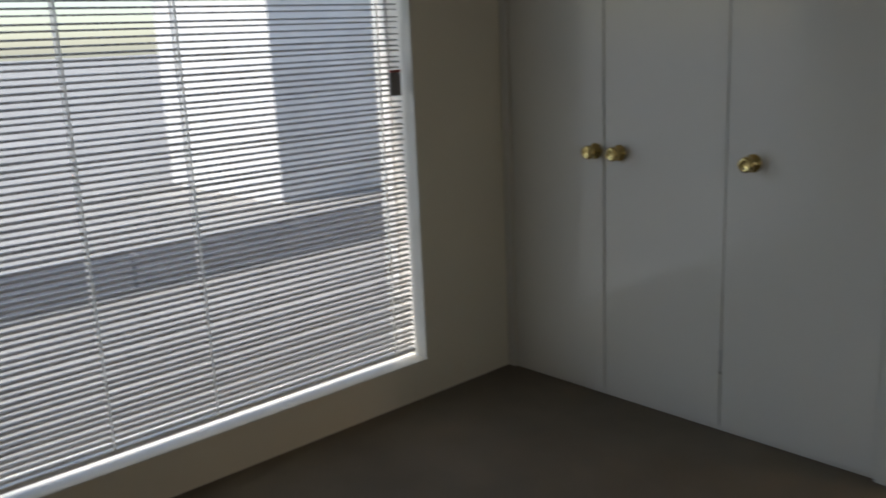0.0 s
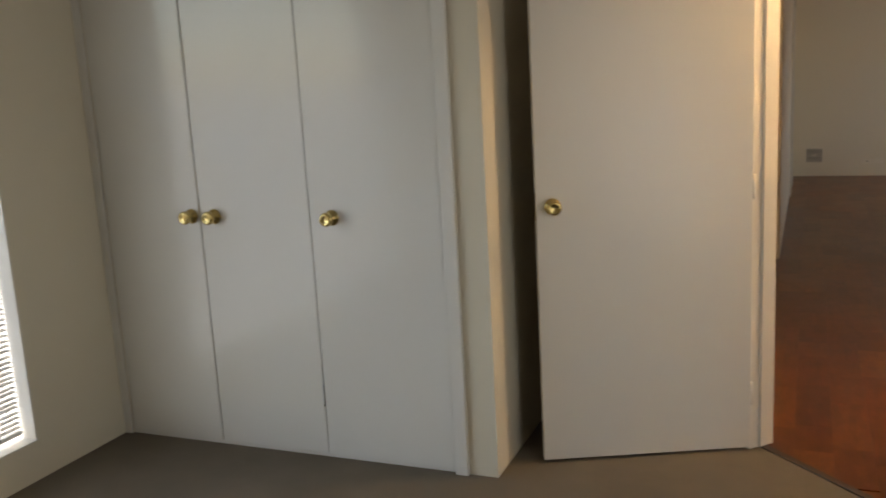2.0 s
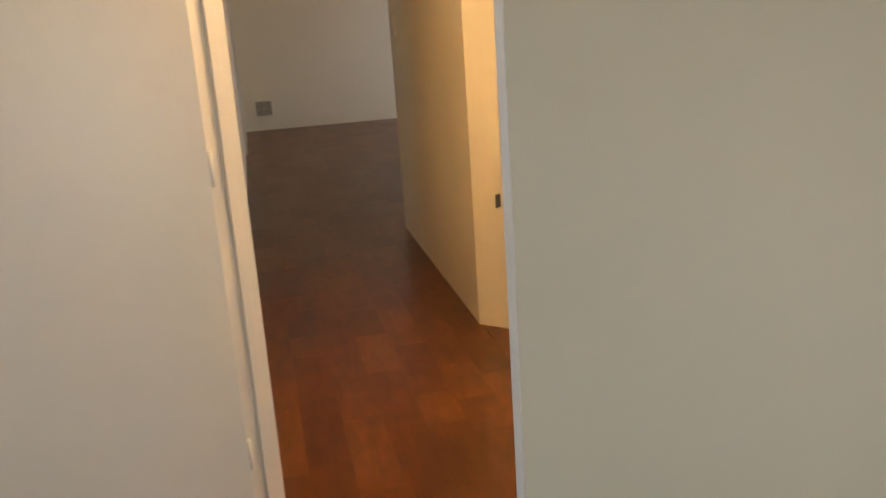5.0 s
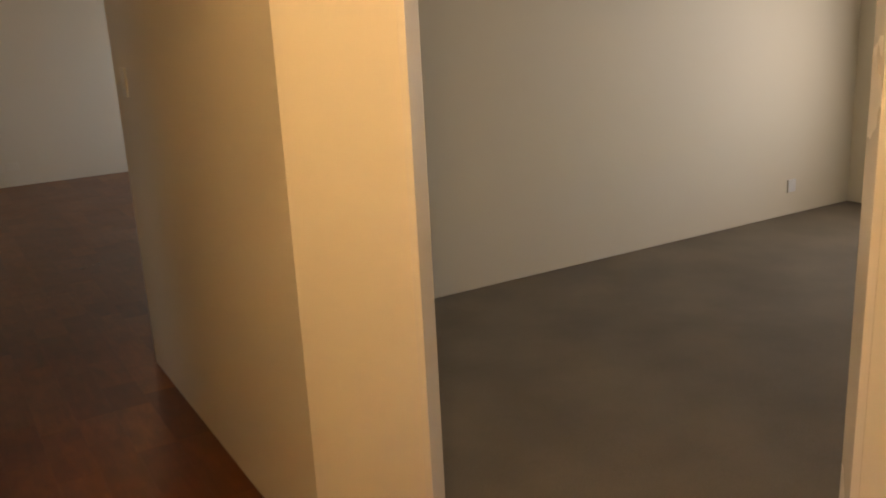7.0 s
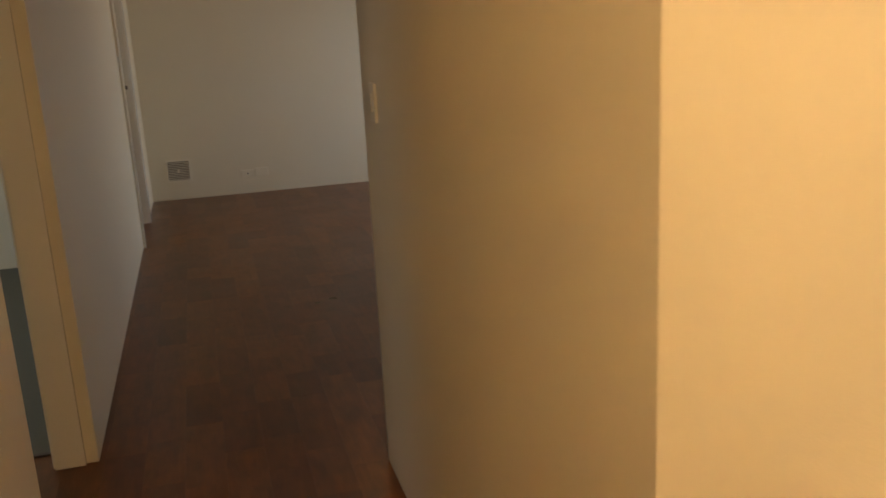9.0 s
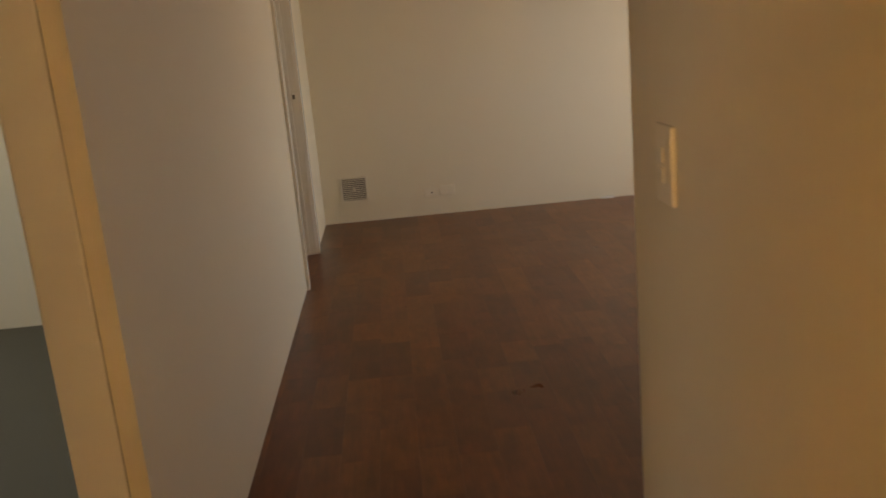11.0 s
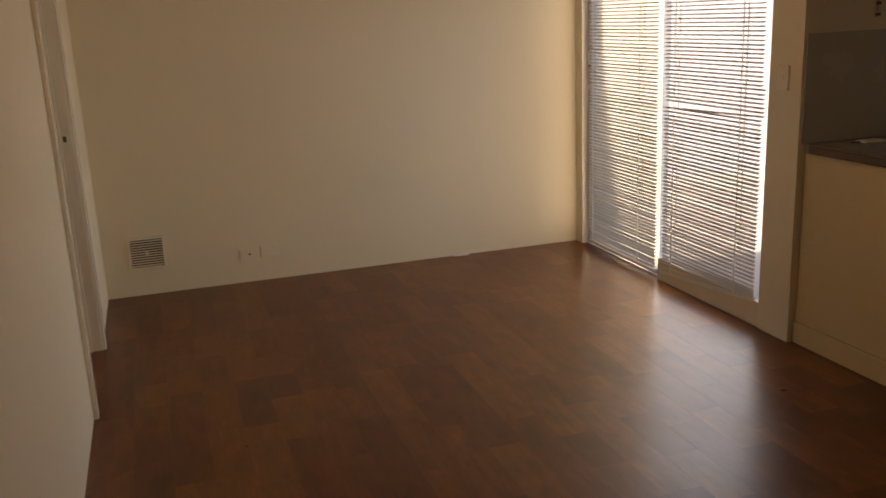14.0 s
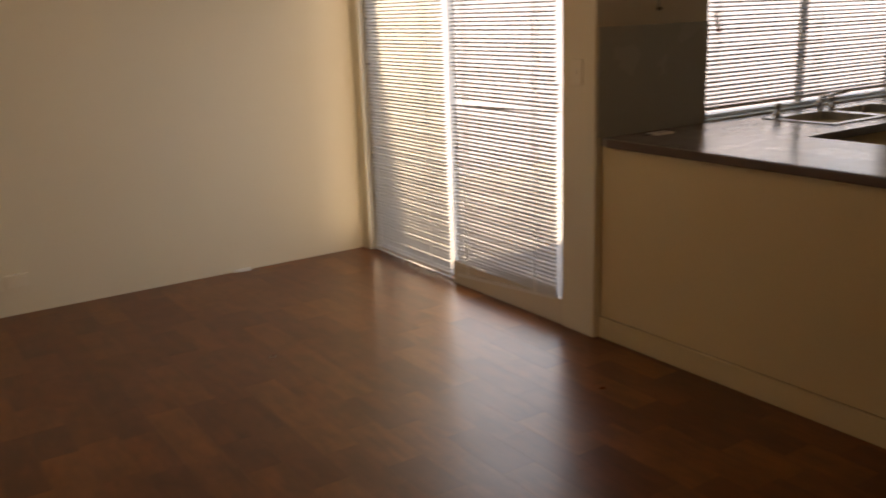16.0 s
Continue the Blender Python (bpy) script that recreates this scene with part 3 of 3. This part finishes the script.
cord_end(3.90, KW - 0.006, 1.47, 0, "small red-brown latch at the edge of the kitchen blind", RED)
# ---- kitchen ----
CT = 0.946
panel = empty("kitchen_peninsula", Matrix.Translation((KX, 0, 0)), "cream laminate back panel of the kitchen peninsula", "cabinet")
part("back_panel", box(0.012, 0.03, 0.0, PIL - 0.002, 0.105, CT - 0.038), CAB, panel, bevel=0.002)
part("kickboard", box(0.0, 0.018, 0.0, PIL - 0.002, 0.0, 0.102), CAB, panel, "cream kickboard along the floor", bevel=0.004)
part("carcass", box(0.032, 0.58, 0.0, 2.26, 0.10, CT - 0.038), CAB, panel)
unit = empty("sink_cabinet", Matrix.Translation((0, 0, 0)), "cream laminate sink cabinet under the window", "cabinet")
part("carcass", box(3.70, 5.59, 2.33, KW - 0.02, 0.10, CT - 0.038), CAB, unit)
for x in (3.72, 4.19, 4.66, 5.13):
    part("door", box(x, x + 0.46, 2.31, 2.328, 0.12, CT - 0.045), CAB, unit, bevel=0.002)
part("kickboard", box(3.72, 5.59, 2.36, 2.375, 0.0, 0.098), CAB, unit)
top = empty("worktop", Matrix.Translation((0, 0, 0)), "grey speckled laminate worktop with a rounded brown edge", "worktop")
for x0, x1, y0, y1 in ((3.16, 3.765, 0.0, 2.285), (3.16, 4.15, 2.285, KW - 0.004), (5.05, 5.595, 2.285, KW - 0.004), (4.15, 5.05, 2.285, 2.40), (4.15, 5.05, 2.80, KW - 0.004)):
    part("top", box(x0, x1, y0, y1, CT - 0.036, CT), STONE_TOP, top)
part("front_edge", box(3.136, 3.1595, -0.02, 2.856, CT - 0.037, CT + 0.001), TOP_EDGE, top, "dark brown rounded edging", bevel=0.008)
sink = empty("sink", Matrix.Translation((4.15, 2.40, CT)), "stainless steel double sink set in the worktop", "sink")
bm = bmesh.new()
for x0, x1 in ((0.0, 0.03), (0.42, 0.48), (0.87, 0.90)):
    add_box(bm, x0, x1, 0.0, 0.40, -0.004, 0.005)
for y0, y1 in ((0.0, 0.03), (0.34, 0.40)):
    add_box(bm, 0.0, 0.90, y0, y1, -0.005, 0.006)
part("rim", bm, STEEL, sink, bevel=0.0015)
for x0, x1 in ((0.03, 0.42), (0.48, 0.87)):
    bm = bmesh.new()
    add_box(bm, x0, x1, 0.03, 0.34, -0.17, -0.165)
    add_box(bm, x0 - 0.003, x0, 0.03, 0.34, -0.17, -0.004)
    add_box(bm, x1, x1 + 0.003, 0.03, 0.34, -0.17, -0.004)
    add_box(bm, x0, x1, 0.027, 0.03, -0.17, -0.004)
    add_box(bm, x0, x1, 0.34, 0.343, -0.17, -0.004)
    part("bowl", bm, STEEL, sink)
tap = empty("tap", Matrix.Translation((4.60, 2.775, CT + 0.006)), "chrome sink tap with two handles", "tap")
bm = bmesh.new()
add_tube(bm, 0.014, 0.07, Matrix.Translation((0, 0, 0.035)), 16)
add_tube(bm, 0.009, 0.16, Matrix.Translation((0, -0.07, 0.085)) @ Matrix.Rotation(radians(75), 4, "X"), 12)
part("spout", bm, STEEL, tap, smooth=True)
for x in (-0.36, 0.10):
    bm = bmesh.new()
    lathe(bm, [(0.022, 0.0), (0.018, 0.02), (0.012, 0.025), (0.012, 0.04), (0.024, 0.045), (0.024, 0.06), (0.008, 0.065)], Matrix.Translation((x, 0, 0)))
    part("handle", bm, STEEL, tap, smooth=True)
bm = bmesh.new()
add_box(bm, XS + 0.012, 3.845, PIL - 0.008, PIL - 0.001, CT + 0.002, 1.43)
solid("splashback", bm, SPLASH, "pale grey splashback behind the worktop", "splashback", "structure", bevel=0.001)
keys = empty("window_keys", Matrix.Translation((3.43, 2.80, CT)), "small white tray with keys on the worktop", "keys")
part("tray", box(-0.06, 0.05, -0.035, 0.03, 0.0, 0.008), PLASTIC, keys, bevel=0.003)
part("key", box(-0.03, 0.02, -0.02, -0.005, 0.008, 0.012), STEEL, keys)
part("key", box(-0.10, -0.03, 0.0, 0.012, 0.0, 0.006), TRIM, keys)

# ---- wall fittings ----
def plate(name, m, w, h, label, category, rockers=1, depth=0.009, material=IVORY):
    ob = empty(name, m, label, category, group=category + "es" if category.endswith("ch") else category + "s")
    part("faceplate", box(-w / 2, w / 2, -depth, 0.0, -h / 2, h / 2), material, ob, bevel=min(0.003, depth * 0.4))
    for k in range(rockers):
        z = (k - (rockers - 1) / 2) * 0.03
        part("rocker", box(-0.008, 0.008, -depth - 0.004, -depth, z - 0.011, z + 0.011), material, ob, bevel=0.0015)
    return ob


plate("light_switch", Matrix.Translation((XS, 3.022, 1.236)) @ Matrix.Rotation(radians(-90), 4, "Z"), 0.073, 0.115, "ivory light switch plate on the pillar", "light switch", 1)
plate("light_switch", Matrix.Translation((W, -0.555, 1.265)) @ Matrix.Rotation(radians(-90), 4, "Z"), 0.073, 0.115, "ivory double light switch in the hall", "light switch", 2)
sw = DR + U45 * 0.165
plate("light_switch", Matrix.Translation((sw.x, sw.y, 1.185)) @ Matrix.Rotation(radians(-45), 4, "Z"), 0.055, 0.125, "flat cream light switch plate beside the door frame", "light switch", 0, depth=0.0015, material=WALL)
sock = plate("wall_socket", Matrix.Translation((0.858, FAR, 0.180)), 0.116, 0.072, "ivory aerial socket plate low on the wall", "socket", 0)
bm = bmesh.new()
add_tube(bm, 0.006, 0.004, Matrix.Translation((0.0, -0.011, 0.0)) @ Matrix.Rotation(radians(90), 4, "X"), 12)
part("port", bm, DARK, sock, "small dark round port")
sock = plate("wall_socket", Matrix.Translation((0.985, FAR, 0.192)), 0.116, 0.072, "ivory double power socket low on the wall", "socket", 0, depth=0.016)
for x in (-0.03, 0.03):
    part("outlet", box(x - 0.014, x + 0.014, -0.018, -0.016, -0.018, 0.012), IVORY, sock, bevel=0.001)
    part("rocker", box(x - 0.006, x + 0.006, -0.020, -0.016, 0.016, 0.028), IVORY, sock)
sock = plate("wall_socket", Matrix.Translation((5.25, END - 0.025, 0.20)), 0.075, 0.085, "white power socket in the second bedroom", "socket", 0, depth=0.016, material=PLASTIC)
part("rocker", box(-0.006, 0.006, -0.020, -0.016, 0.016, 0.028), PLASTIC, sock)

hook = empty("wall_hook", Matrix.Translation((3.505, KW - 0.001, 1.52)), "small dark double hook on the kitchen wall", "hook")
for z in (-0.022, 0.026):
    bm = bmesh.new()
    add_tube(bm, 0.007, 0.02, Matrix.Translation((0, -0.009, z)) @ Matrix.Rotation(radians(90), 4, "X"), 10)
    part("peg", bm, TRIM, hook)
part("plate", box(-0.005, 0.005, -0.004, 0.0, -0.034, 0.038), SPLASH, hook)

vent = empty("wall_vent", Matrix.Translation((0.254, FAR, 0.261)), "ivory louvred wall vent with dark slots", "vent")
# flat dark sheet on the wall: the slots' shade is its colour
part("backing", box(-0.094, 0.094, -0.003, -0.001, -0.086, 0.086), DARK, vent, "dark sheet painted as the shade behind the louvres")
for a in ((-0.109, 0.109, 0.084, 0.100), (-0.109, 0.109, -0.100, -0.084), (-0.109, -0.092, -0.084, 0.084), (0.092, 0.109, -0.084, 0.084)):
    part("frame", box(a[0], a[1], -0.012, -0.001, a[2], a[3]), IVORY, vent, bevel=0.002)
for k in range(11):
    z = -0.075 + k * 0.0150
    bm = bmesh.new()
    add_box(bm, -0.092, 0.092, -0.010, -0.004, -0.0034, 0.0034, Matrix.Translation((0, 0, z)) @ Matrix.Rotation(radians(8), 4, "X"))
    part("louvre", bm, IVORY, vent)
bm = bmesh.new()
add_box(bm, -0.009, 0.009, -0.015, -0.009, -0.014, 0.012)
part("lever", bm, IVORY, vent)

cable = empty("cable_connector", Matrix.Translation((2.25, FAR - 0.02, 0.0)), "small white cable end lying by the wall", "cable")
part("body", box(-0.035, 0.055, -0.012, 0.012, 0.0, 0.018), PLASTIC, cable, bevel=0.003)
part("plug", box(-0.058, -0.037, -0.008, 0.008, 0.003, 0.016), PLASTIC, cable, bevel=0.002)

# hall lamp, above the view
lamp = empty("ceiling_light", Matrix.Translation((0.62, -3.52, CEIL)), "bare warm bulb in a white ceiling lamp holder, out of view", "ceiling light", group="ceiling lights")
bm = bmesh.new()
lathe(bm, [(0.07, -0.05), (0.075, -0.03), (0.075, -0.002)], Matrix.Identity(4))
part("base", bm, PLASTIC, lamp, smooth=True)
bm = bmesh.new()
lathe(bm, [(0.008, -0.118), (0.024, -0.108), (0.029, -0.092), (0.024, -0.074), (0.014, -0.060), (0.013, -0.051)], Matrix.Identity(4), 16)
part("bulb", bm, GLOBE, lamp, "lit frosted glass bulb", smooth=True)

# added fitting at the living room's warm fill, out of view
added_lamp = copy_thing(lamp, Matrix.Translation((1.7, 2.6, CEIL)))

# ---- skirting and thresholds ----
strip("threshold_trim", (DL + Vector((0.055, 0.055, 0)))[:2], (DR + Vector((0.055, 0.055, 0)))[:2], 0.03, -0.01, 0.006, TRIM, "dark metal carpet bar in the doorway")
strip("threshold_trim", (-0.93, 0.14), (-0.14, 0.14), 0.02, -0.01, 0.005, TRIM, "dark metal carpet bar in the doorway")

# ---- outside ----
solid("ground", box(-400, 400, -400, 400, -0.40, -0.25), PAVING, "pale paved ground round the house", "ground", "structure")
edging = empty("garden_edging", Matrix.Translation((-6.2, -14, -0.25)), "low blue-grey stained timber garden edging", "edging")
for k in range(8):
    part("sleeper", box(0.0, 0.09, k * 2.42, k * 2.42 + 2.40, 0.0, 0.30), EDGING, edging, bevel=0.008)
# made-up shed; its dim side gives the darker area behind the bedroom blind
shed = empty("garden_shed", Matrix.Translation((-8.2, -1.75, -0.25)), "made-up pale cement sheet shed with a low gable roof, a dim backdrop", "shed")
part("wall", box(-2.6, 0.0, 0.0, 6.0, 0.0, 2.55), SHED, shed)
bm = bmesh.new()
ridge = [bm.verts.new(p) for y in (-0.2, 6.2) for p in ((-2.8, y, 2.552), (0.2, y, 2.552), (-1.3, y, 3.1))]
for f in ((0, 1, 2), (5, 4, 3), (0, 3, 4, 1), (1, 4, 5, 2), (2, 5, 3, 0)):
    bm.faces.new([ridge[i] for i in f])
part("roof", bm, METAL_FENCE, shed, "pale grey sheet metal roof")
solid("courtyard_wall", box(XS + 0.125, 3.93, 5.30, 5.41, -0.25, 2.42), RENDER, "cream rendered stub wall beside the sliding door", "wall", "structure")
solid("garden_wall", box(1.5, 5.40, 8.0, 8.2, -0.25, 3.3), BRICK, "tan brick boundary wall beyond the sliding door", "wall", "structure")
sheet = empty("metal_fence", Matrix.Translation((5.41, 8.0, -0.25)), "tall pale grey ribbed metal fence", "fence")
rib = bmesh.new()
add_box(rib, 0.0, 0.19, 0.006, 0.03, 0, 3.5)
add_box(rib, 0.05, 0.09, 0.0, 0.0055, 0, 3.5)
rib = finish(rib, "panel", METAL_FENCE)
for k in range(60):
    p = new("panel", rib)
    p.parent = sheet
    p.matrix_basis = Matrix.Translation((k * 0.19, 0, 0))


# ---- plank floor ----
def plank_mesh(w, l, h=0.004, b=0.0003):
    """A plank with eased edges, its top at z = 0."""
    v = [(0, 0, -h), (w, 0, -h), (w, l, -h), (0, l, -h), (0, 0, -b), (w, 0, -b), (w, l, -b), (0, l, -b), (b, b, 0), (w - b, b, 0), (w - b, l - b, 0), (b, l - b, 0)]
    f = [(8, 9, 10, 11)]
    for k in range(4):
        j = (k + 1) % 4
        f += [(k, j, 4 + j, 4 + k), (4 + k, 4 + j, 8 + j, 8 + k)]
    return v, f


bm = box(-1.3, 5.7, -4.25, KW + 0.04, -0.06, -0.0042)
add_box(bm, -1.3, XS + 0.05, KW + 0.04, FAR + 0.05, -0.06, -0.0042)
floor = solid("floor", bm, PLANK, "red-brown timber plank floor in staggered rows", "floor", "structure")
PW, PL, G = 0.141, 0.605, 0.0002
rnd = random.Random(5)
shared, rest_v, rest_f, count = {}, [], [], 0
x = 0.022 - 10 * PW
while x < 5.6:
    y = -4.3 - rnd.uniform(0, PL)
    while y < FAR:
        y1 = y + rnd.choice((0.26, 0.34, 0.42, 0.50))
        a, b, c, d = max(x, -1.3 if y < 0 else -0.112), x + PW, max(y, -4.2), min(y1, FAR)
        cy = (c + d) / 2
        if not (-0.97 < cy < 0.05 or 3.3 < cy < 4.3):
            a = max(a, 0.0)
        if b > W and OC.y - 0.05 < cy < END + 0.3:
            if a > W - 0.03:
                c = max(c, END + 0.03)
            elif cy < END:
                b = W
        if c < OC.y and b > W:
            d = min(d, OC.x + OC.y + 0.02 - a)
        keep = d - c > 0.02 and b - a > 0.004
        cx, cy = (a + b) / 2, (c + d) / 2
        if cx > 3.2 and cy < 0 or cy < END and cx > 2.1 or cy < -4.1:
            keep = False
        if cx + cy < -3.60:
            keep = False
        if cx > 1.0 and OC.y - 0.05 < cy < END:
            keep = False
        if cx < -0.01 and not (-0.97 < cy < 0.13 or 3.3 < cy < 4.3):
            keep = False
        if cx > XS - 0.02 and cy > KW - 0.2:
            keep = False
        if cx < -0.12 and cy > 3:
            keep = False
        if keep:
            w_, l_ = round(b - a - G, 3), round(d - c - G, 3)
            near = cx < 3.2
            if near and count < 300:
                key = (w_, l_)
                if key not in shared:
                    me = bpy.data.meshes.new("plank")
                    me.from_pydata(*([plank_mesh(w_, l_)[0], [], plank_mesh(w_, l_)[1]]))
                    me.materials.append(PLANK)
                    shared[key] = me
                p = new("plank", shared[key])
                p.parent = floor
                p.location = (a, c, rnd.uniform(-0.0003, 0.0))
                count += 1
            else:
                v, f = plank_mesh(w_, l_)
                n = len(rest_v)
                rest_v += [(a + q[0], c + q[1], q[2]) for q in v]
                rest_f += [tuple(i + n for i in g) for g in f]
        y = y1
    x += PW
if rest_v:
    me = bpy.data.meshes.new("far_planks")
    me.from_pydata(rest_v, [], rest_f)
    me.materials.append(PLANK)
    ob = new("far_planks", me)
    ob.parent = floor
    tagged(ob, "red-brown timber planks", kind="stuff")
